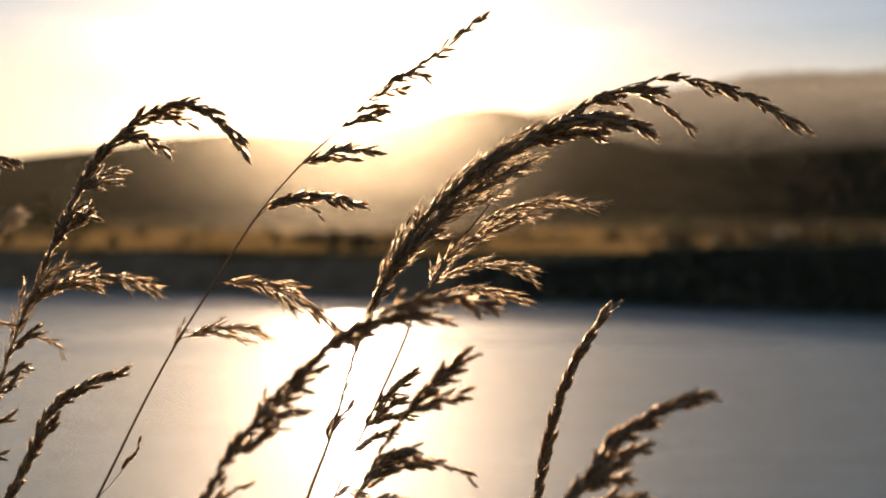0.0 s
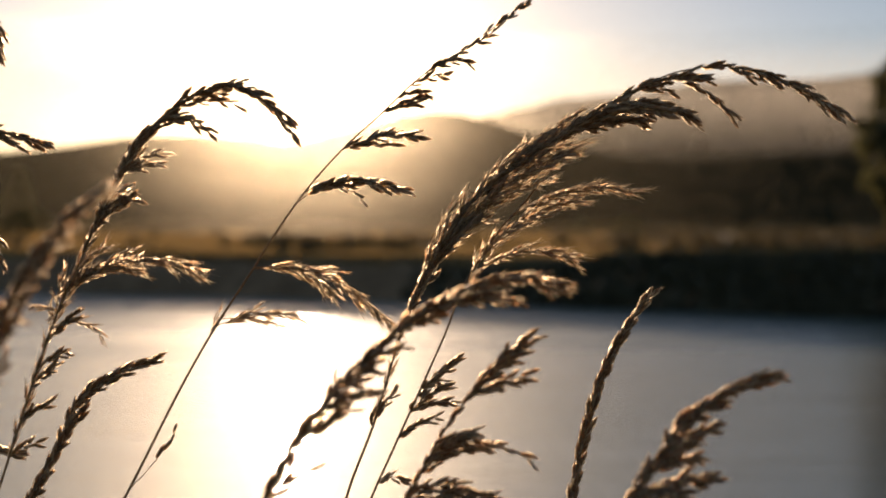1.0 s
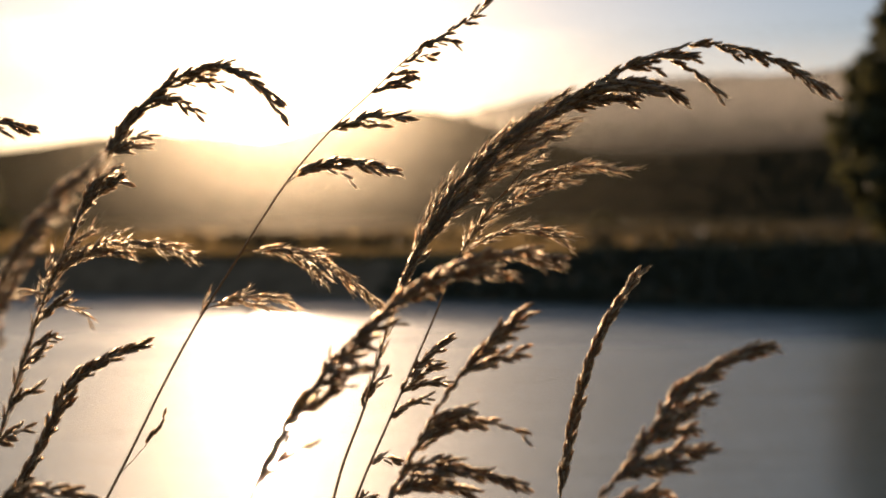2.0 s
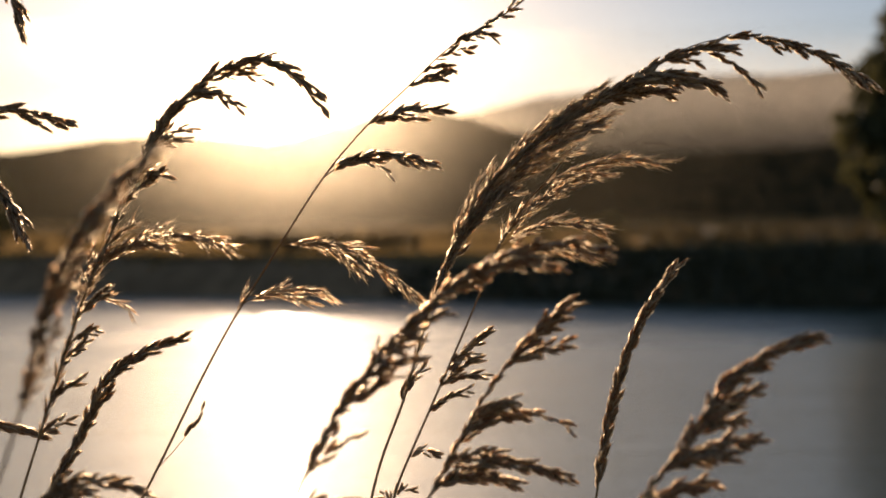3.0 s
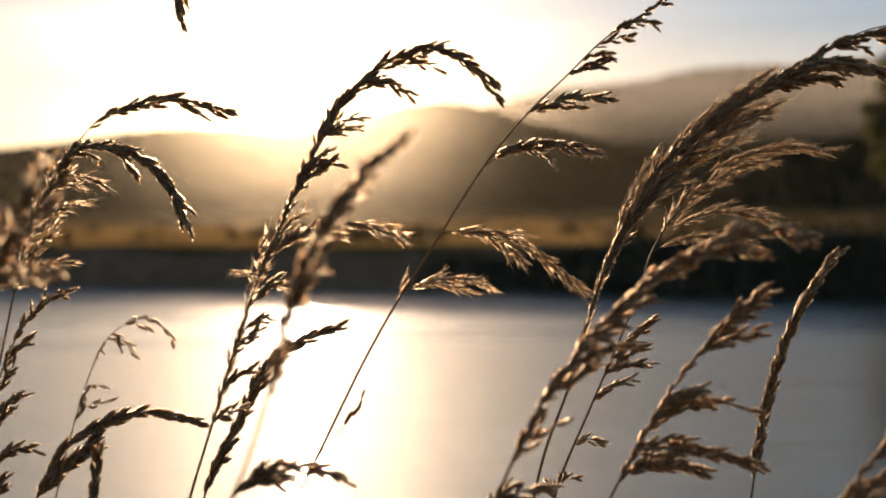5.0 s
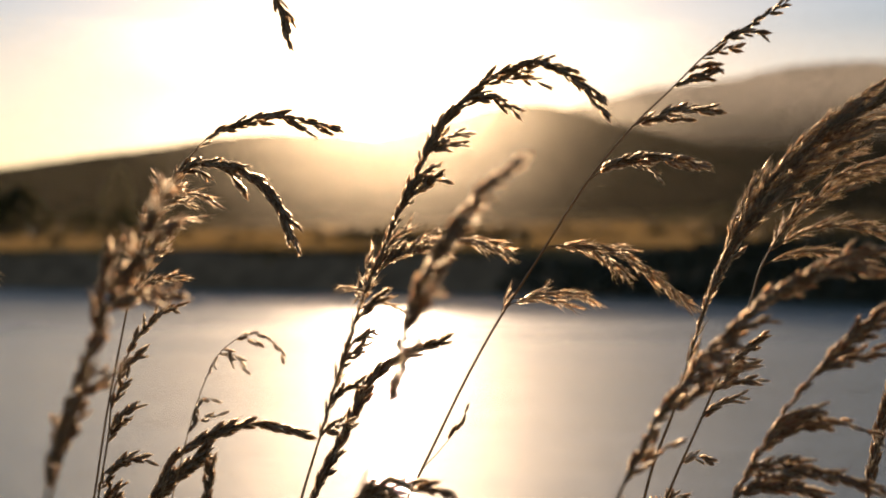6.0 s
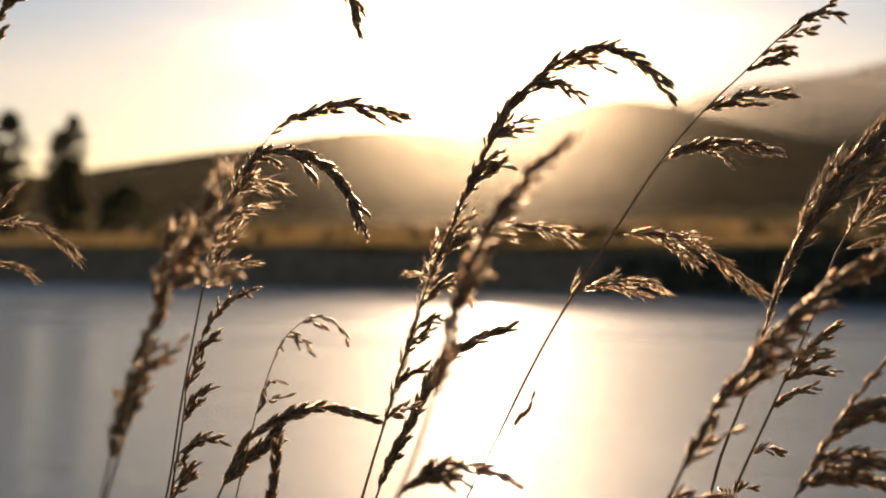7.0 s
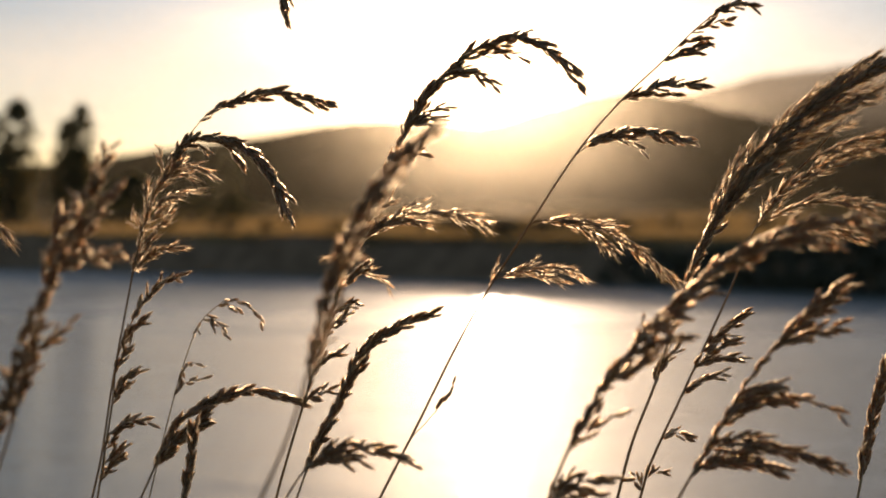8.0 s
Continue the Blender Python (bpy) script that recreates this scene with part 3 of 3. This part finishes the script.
        set_spikelets(pts, br, r, spacing * (0.72 if short else 1.0) * (1.6 if th == 0 else 1.0) * (1.25 if th == 1 else 1.0), size * fine * (0.8 if th == 0 else 1.0), 1 if th < 3 else 2, 0.55 if th == 0 else 0.0 if s > 0.97 else 0.04 if short else 0.12, spread * (0.75 if short else 1.0), kinds)
        if th >= 2 and d.length > 0.02 * k:
            # short side twigs that thicken the branch
            for q in ((2, 4, 6, 8, 10) if d.length > 0.06 * k else (3, 7)):
                a, t = pts[q], (pts[q + 1] - pts[q]).normalized()
                o = Vector((r.uniform(-1, 1), r.uniform(-1, 1), r.uniform(-1.2, 0.3))).normalized()
                e = a + (t + o * 0.28).normalized() * d.length * r.uniform(0.18, 0.32)
                tw = [a.lerp(e, w / 5) for w in range(6)]
                v, f = tube(tw, [0.00022] * 6, 4)
                tb = part("seed_twig", v, f, M_CULM, br)
                # the spikelets of a twig belong to its branch
                set_spikelets(tw, br, r, spacing, size * 0.92 * fine, 1, 0.15, spread, kinds)

# ---- grass plants: (x, z) of the culm, then branches (share of the culm, dx, dz, bow, thickness) ----
grass_plant("grass_plant", 'tall dry brown meadow grass with a dense arching seed head', 0.800, 'dense', [
    (-0.039, 2.395), (-0.028, 2.439), (-0.011, 2.485), (0.003, 2.533), (0.014, 2.568), (0.026, 2.597), (0.047, 2.634), (0.073, 2.666), (0.117, 2.696), (0.149, 2.715), (0.176, 2.735), (0.207, 2.750), (0.232, 2.756)], [
    (1.000, 0.094, -0.036, 0.011, 2),
    (0.886, 0.053, 0.008, 0.005, 2),
    (0.936, 0.054, -0.026, 0.006, 1),
    (0.885, 0.028, 0.000, 0.002, 1),
    (0.807, 0.076, 0.004, 0.012, 3),
    (0.777, 0.064, 0.013, 0.009, 3),
    (0.768, 0.056, 0.010, 0.005, 2),
    (0.733, 0.044, 0.018, 0.004, 2),
    (0.743, 0.055, 0.021, 0.003, 2),
    (0.644, 0.055, 0.036, 0.003, 3),
    (0.617, 0.044, 0.031, 0.003, 3),
    (0.571, 0.040, 0.036, 0.003, 2),
] + [
    (0.497, 0.038, 0.049, 0.003, 2),
    (0.467, 0.027, 0.046, 0.003, 2),
    (0.452, 0.026, 0.032, 0.002, 2),
    (0.439, 0.021, 0.037, 0.002, 2),
    (0.433, 0.043, 0.048, 0.003, 2),
    (0.370, 0.021, 0.034, 0.002, 1),
    (0.211, 0.014, 0.018, 0.001, 1),
    (0.191, -0.001, 0.008, 0.000, 1),
    (0.430, 0.030, 0.066, 0.004, 1),
    (0.360, 0.036, 0.062, 0.004, 1),
    (0.395, 0.052, 0.066, 0.008, 1),
    (0.430, 0.074, 0.076, 0.010, 2),
    (0.460, 0.090, 0.066, 0.010, 1),
    (0.480, 0.098, 0.078, 0.009, 2),
    (0.515, 0.084, 0.056, 0.008, 1),
    (0.560, 0.074, 0.046, 0.006, 2),
    (0.610, 0.068, 0.034, 0.005, 1),
    (0.550, 0.047, 0.054, 0.004, 1),
    (0.650, 0.055, 0.045, 0.004, 2),
    (0.740, 0.050, 0.028, 0.004, 2),
], seed=3, opened=(0.4, 0.72))
grass_plant("grass_plant", 'dry brown meadow grass with loose feathery seed branches', 0.810, 'loose', [
    (-0.022, 2.395), (-0.014, 2.425), (0.008, 2.476), (0.042, 2.553), (0.055, 2.588), (0.081, 2.630), (0.100, 2.652), (0.121, 2.680)], [
    (0.844, 0.083, 0.024, 0.009, 2),
    (0.772, 0.063, 0.034, 0.004, 2),
    (0.720, 0.050, 0.036, 0.003, 1),
    (0.680, 0.079, 0.017, 0.010, 2),
    (0.641, 0.073, 0.008, 0.008, 2),
    (0.665, 0.031, 0.038, 0.003, 2),
    (0.372, 0.028, 0.028, 0.001, 2),
    (0.336, 0.026, 0.020, 0.002, 2),
    (0.328, 0.032, 0.010, 0.003, 2),
    (0.262, 0.028, 0.017, 0.003, 2),
    (0.405, 0.015, 0.003, 0.001, 1),
    (0.159, 0.019, 0.001, 0.003, 1),
] + [
    (0.056, 0.011, 0.005, 0.001, 1),
    (0.019, -0.006, 0.012, 0.001, 1),
], seed=4, opened=(0.45, 0.95))
grass_plant("grass_plant", 'slender dry grass stalk with spaced one-sided seed branches', 0.830, 'loose', [
    (-0.225, 2.385), (-0.197, 2.441), (-0.168, 2.500), (-0.141, 2.548), (-0.110, 2.596), (-0.073, 2.653), (-0.040, 2.693), (-0.009, 2.723), (0.026, 2.756), (0.076, 2.786), (0.096, 2.806)], [
    (0.355, 0.062, 0.009, 0.007, 2),
    (0.370, 0.049, -0.007, 0.004, 1),
    (0.340, 0.007, 0.018, 0.001, 1),
    (0.461, 0.104, -0.042, 0.015, 2),
    (0.456, 0.063, -0.020, 0.011, 2),
    (0.574, 0.077, 0.009, 0.012, 2),
    (0.588, 0.045, -0.003, 0.008, 1),
    (0.669, 0.058, 0.011, 0.005, 2),
    (0.672, 0.040, 0.004, 0.003, 1),
    (0.750, 0.032, 0.013, 0.002, 1),
    (0.752, 0.028, 0.008, 0.001, 1),
    (0.782, 0.024, 0.005, 0.002, 1),
    (0.807, 0.028, 0.009, 0.002, 1),
    (0.849, 0.026, 0.005, 0.002, 1),
] + [
    (0.833, 0.026, 0.015, 0.001, 1),
    (0.886, 0.029, 0.016, 0.001, 1),
    (0.925, 0.035, 0.028, 0.001, 1),
    (0.088, 0.036, 0.046, -0.002, 0),
], seed=5, opened=(0.3, 0.5))
grass_plant("grass_plant", 'narrow upright dry grass spike with tight seed husks', 0.850, 'spike', [
    (0.138, 2.380), (0.147, 2.427), (0.154, 2.463), (0.163, 2.504), (0.178, 2.544), (0.201, 2.581)], [
], seed=6, ripe=SHUT + OPENED)
grass_plant("grass_plant", 'bleached dry grass with thick tan seed heads', 0.620, 'dense', [
    (0.116, 2.431), (0.124, 2.444), (0.139, 2.467), (0.162, 2.490), (0.178, 2.516), (0.195, 2.528)], [
    (0.141, 0.045, 0.017, 0.005, 3),
    (0.339, 0.056, 0.021, 0.006, 3),
    (0.394, 0.035, 0.009, 0.003, 3),
    (0.614, 0.036, 0.024, 0.003, 3),
    (0.614, 0.027, 0.008, 0.002, 3),
    (0.661, 0.027, 0.030, 0.002, 3),
    (1.000, 0.041, 0.019, 0.003, 3),
    (0.831, 0.030, 0.018, 0.002, 3),
    (0.101, 0.024, 0.010, 0.001, 3),
    (0.477, 0.024, 0.027, 0.001, 3),
], seed=7, ripe=PALE)
grass_plant("grass_plant", 'brown dry grass with three heavy drooping seed branches', 0.680, 'dense', [
    (-0.003, 2.420), (0.010, 2.442), (0.024, 2.467), (0.041, 2.500), (0.057, 2.525), (0.075, 2.545)], [
    (1.000, 0.022, 0.020, 0.001, 3),
    (0.808, 0.038, 0.016, 0.003, 3),
    (0.836, 0.031, 0.029, 0.002, 3),
    (0.395, 0.045, 0.020, 0.008, 3),
    (0.527, 0.028, 0.014, 0.002, 3),
    (0.500, 0.068, -0.002, 0.012, 1),
    (0.177, 0.083, 0.012, 0.014, 3),
    (0.193, 0.049, 0.006, 0.006, 3),
    (0.292, 0.038, 0.010, 0.004, 3),
], seed=8, ripe=PALE)
grass_plant("grass_plant", 'dry brown grass with a heavy leaning seed head', 0.620, 'dense', [
    (-0.075, 2.438), (-0.064, 2.467), (-0.051, 2.494), (-0.034, 2.520), (-0.011, 2.549), (0.012, 2.569), (0.035, 2.585), (0.054, 2.594)], [
    (0.159, 0.029, 0.023, 0.001, 1),
    (0.176, 0.016, 0.022, 0.001, 1),
    (0.351, 0.033, 0.022, 0.002, 2),
    (0.437, 0.038, 0.019, 0.003, 2),
    (0.462, 0.028, 0.024, 0.002, 2),
    (0.320, 0.017, 0.023, 0.001, 2),
    (0.603, 0.031, 0.017, 0.002, 2),
    (0.518, 0.026, 0.020, 0.001, 2),
    (0.679, 0.038, 0.023, 0.003, 2),
    (0.760, 0.043, 0.026, 0.003, 2),
    (0.838, 0.056, 0.015, 0.005, 2),
    (0.966, 0.066, 0.007, 0.008, 2),
    (0.797, 0.027, 0.015, 0.002, 2),
], seed=9, ripe=PALE)
grass_plant("grass_plant", 'tall dry grass with an arched tip and tufted side branches', 0.770, 'dense', [
    (-0.290, 2.405), (-0.281, 2.434), (-0.268, 2.475), (-0.252, 2.528), (-0.237, 2.572), (-0.223, 2.605), (-0.206, 2.641), (-0.192, 2.670), (-0.178, 2.696), (-0.159, 2.716)], [
    (0.997, 0.090, -0.006, 0.021, 2),
    (1.000, 0.048, 0.006, 0.004, 1),
    (0.953, 0.042, -0.003, 0.008, 2),
    (0.906, 0.030, 0.021, 0.003, 3),
    (0.845, 0.028, 0.012, 0.003, 1),
    (0.837, 0.026, 0.007, 0.002, 1),
    (0.837, 0.018, 0.002, 0.002, 1),
    (0.812, 0.014, 0.028, 0.002, 3),
    (0.738, 0.023, 0.012, 0.003, 2),
    (0.685, 0.012, 0.024, 0.001, 2),
    (0.696, 0.023, 0.023, 0.002, 2),
    (0.735, 0.020, 0.021, 0.002, 2),
    (0.588, 0.024, 0.024, 0.002, 2),
    (0.549, 0.017, 0.019, 0.001, 2),
] + [
    (0.529, 0.096, 0.027, 0.018, 2),
    (0.542, 0.051, 0.022, 0.008, 2),
    (0.515, -0.018, 0.003, 0.001, 1),
    (0.509, 0.004, 0.024, 0.001, 1),
    (0.496, 0.014, 0.031, 0.001, 1),
    (0.490, -0.004, 0.009, 0.000, 1),
    (0.472, 0.035, -0.005, 0.007, 1),
    (0.441, 0.023, 0.023, 0.001, 2),
    (0.377, 0.021, 0.014, 0.002, 2),
    (0.340, 0.018, 0.017, 0.001, 2),
    (0.257, 0.019, 0.015, 0.002, 2),
    (0.183, 0.020, 0.012, 0.002, 2),
], seed=10, opened=(0.46, 0.62))
grass_plant("grass_plant", 'tan dry grass with a stout upright seed head', 0.510, 'dense', [
    (-0.209, 2.463), (-0.196, 2.493), (-0.185, 2.528), (-0.177, 2.563), (-0.165, 2.596), (-0.147, 2.623), (-0.131, 2.637)], [
    (1.000, 0.015, 0.012, 0.001, 2),
    (0.882, 0.025, 0.024, 0.001, 2),
    (0.793, 0.024, 0.026, 0.001, 2),
    (0.718, 0.024, 0.026, 0.001, 2),
    (0.644, 0.018, 0.027, 0.001, 2),
    (0.565, 0.017, 0.026, 0.001, 2),
    (0.501, 0.013, 0.024, 0.001, 2),
    (0.428, 0.012, 0.021, 0.001, 2),
    (0.342, 0.010, 0.019, 0.001, 2),
], seed=11, ripe=PALE)
grass_plant("grass_plant", 'thin bowed grass spike with close seed husks', 0.850, 'spike', [
    (-0.304, 2.371), (-0.290, 2.410), (-0.270, 2.450), (-0.252, 2.489), (-0.229, 2.511), (-0.191, 2.527)], [
    (0.177, 0.018, 0.029, 0.001, 1),
    (0.427, 0.020, 0.034, 0.001, 1),
    (0.653, 0.029, 0.020, 0.001, 1),
], seed=12)
grass_plant("grass_plant", 'low brown grass tuft with short bent heads', 0.640, 'dense', [
    (-0.245, 2.421), (-0.233, 2.441), (-0.221, 2.452)], [
    (1.000, 0.023, 0.011, 0.003, 2),
    (0.723, 0.035, 0.007, 0.004, 2),
    (0.728, 0.063, 0.010, 0.009, 2),
    (0.634, 0.024, 0.013, 0.003, 2),
], seed=13)
grass_plant("grass_plant", 'dry brown grass with a large drooping seed branch', 0.820, 'dense', [
    (-0.473, 2.369), (-0.466, 2.407), (-0.456, 2.468), (-0.441, 2.533), (-0.431, 2.570), (-0.419, 2.611), (-0.404, 2.643), (-0.390, 2.668), (-0.378, 2.683)], [
    (1.000, 0.096, 0.015, 0.016, 2),
    (0.943, 0.087, -0.058, 0.023, 3),
    (0.933, 0.046, -0.014, 0.011, 2),
    (0.931, 0.021, -0.007, 0.003, 1),
    (0.851, 0.040, -0.003, 0.007, 2),
    (0.825, 0.027, 0.005, 0.003, 2),
    (0.756, 0.046, 0.013, 0.003, 1),
    (0.743, 0.028, 0.011, 0.002, 2),
    (0.684, 0.016, 0.023, 0.001, 2),
    (0.741, 0.002, 0.019, 0.001, 2),
    (0.595, 0.042, 0.019, 0.005, 2),
    (0.581, 0.024, 0.017, 0.002, 2),
    (0.589, 0.015, 0.026, 0.001, 2),
    (0.839, -0.002, 0.020, 0.000, 1),
] + [
    (0.690, -0.010, 0.010, 0.000, 1),
    (0.631, 0.027, 0.034, 0.001, 2),
    (0.787, 0.019, 0.025, 0.001, 3),
    (0.869, 0.019, 0.022, 0.002, 3),
], seed=14, opened=(0.55, 0.86))
grass_plant("grass_plant", 'dry brown grass with short upright side branches', 0.820, 'loose', [
    (-0.468, 2.370), (-0.449, 2.452), (-0.444, 2.489), (-0.434, 2.521), (-0.422, 2.542)], [
    (1.000, 0.020, 0.013, 0.002, 2),
    (0.839, 0.023, 0.031, 0.002, 2),
    (0.729, 0.019, 0.022, 0.002, 2),
    (0.599, 0.013, 0.024, 0.001, 2),
    (0.508, 0.020, 0.019, 0.002, 2),
    (0.456, 0.016, 0.021, 0.001, 2),
    (0.314, 0.032, 0.011, 0.003, 2),
    (0.220, 0.024, 0.031, 0.002, 2),
    (0.136, 0.019, 0.021, 0.002, 2),
    (0.068, 0.021, 0.024, 0.002, 2),
], seed=15)
grass_plant("grass_plant", 'short arched grass spike with dark husks', 0.850, 'spike', [
    (-0.441, 2.370), (-0.423, 2.407), (-0.408, 2.431), (-0.378, 2.450), (-0.344, 2.459), (-0.305, 2.453)], [
    (0.105, 0.048, 0.045, 0.004, 3),
    (0.388, 0.044, 0.023, 0.003, 2),
], seed=16)
grass_plant("grass_plant", 'fine sparse grass stalk with hanging spikelets', 0.720, 'fine', [
    (-0.372, 2.403), (-0.362, 2.452), (-0.349, 2.497), (-0.333, 2.529), (-0.312, 2.546)], [
    (0.996, 0.026, -0.015, 0.005, 1),
    (0.951, 0.018, -0.004, 0.003, 1),
    (0.872, 0.014, -0.014, 0.003, 1),
    (0.848, 0.010, -0.009, 0.002, 1),
    (0.827, -0.005, -0.008, 0.000, 1),
    (0.563, 0.017, 0.007, 0.004, 1),
    (0.456, 0.022, 0.013, 0.003, 1),
    (0.589, -0.002, -0.010, 0.000, 1),
], seed=17)
grass_plant("grass_plant", 'pale brown grass with loose open seed heads', 0.520, 'dense', [
    (-0.372, 2.441), (-0.356, 2.491), (-0.340, 2.546), (-0.325, 2.586), (-0.305, 2.611)], [
    (1.000, 0.013, 0.029, 0.001, 2),
    (0.837, 0.028, 0.026, 0.001, 2),
    (0.919, 0.014, 0.026, 0.001, 2),
    (0.759, 0.038, 0.010, 0.003, 2),
    (0.665, 0.007, 0.047, 0.001, 2),
    (0.727, 0.018, 0.026, 0.001, 2),
    (0.476, 0.020, 0.020, 0.001, 2),
    (0.601, 0.010, 0.025, 0.001, 2),
    (0.349, 0.010, 0.021, 0.001, 2),
    (0.286, 0.002, 0.024, 0.001, 2),
], seed=18, ripe=PALE)
grass_plant("grass_plant", 'pale brown grass with one short slanting head', 0.500, 'dense', [
    (-0.360, 2.452), (-0.353, 2.489), (-0.346, 2.515), (-0.338, 2.538)], [
    (1.000, 0.015, 0.026, 0.001, 2),
    (0.765, 0.016, 0.029, 0.001, 2),
    (0.596, 0.010, 0.026, 0.001, 2),
    (0.393, 0.008, 0.026, 0.001, 2),
], seed=19, ripe=PALE)
grass_plant("grass_plant", 'very tall dry grass bent over at the tip', 0.830, 'loose', [
    (-0.811, 2.364), (-0.714, 2.607), (-0.651, 2.758), (-0.590, 2.835), (-0.502, 2.891), (-0.416, 2.896), (-0.361, 2.858)], [
    (1.000, 0.051, -0.083, 0.010, 2),
    (0.512, 0.040, 0.041, 0.002, 2),
    (0.562, 0.067, 0.052, 0.002, 2),
    (0.632, 0.038, 0.032, 0.002, 2),
], seed=20)
grass_plant("grass_plant", 'short dark grass spike low on the bank', 0.720, 'spike', [
    (-0.347, 2.390), (-0.344, 2.417), (-0.342, 2.432), (-0.339, 2.450)], [
], seed=21)
grass_plant("grass_plant", 'low reddish grass tuft leaning over', 0.660, 'dense', [
    (-0.093, 2.407), (-0.082, 2.426), (-0.074, 2.435)], [
    (1.000, 0.035, 0.013, 0.003, 2),
    (0.853, 0.017, 0.016, 0.002, 2),
    (0.727, 0.033, 0.010, 0.003, 2),
], seed=22)
grass_plant("grass_plant", 'dry grass with a drooping pale seed branch', 0.800, 'loose', [
    (-0.666, 2.368), (-0.644, 2.522), (-0.626, 2.609)], [
    (1.000, 0.078, -0.021, 0.013, 2),
    (0.865, 0.053, -0.009, 0.007, 2),
    (0.961, 0.029, 0.041, 0.003, 2),
], seed=23, opened=(0.0, 1.1))
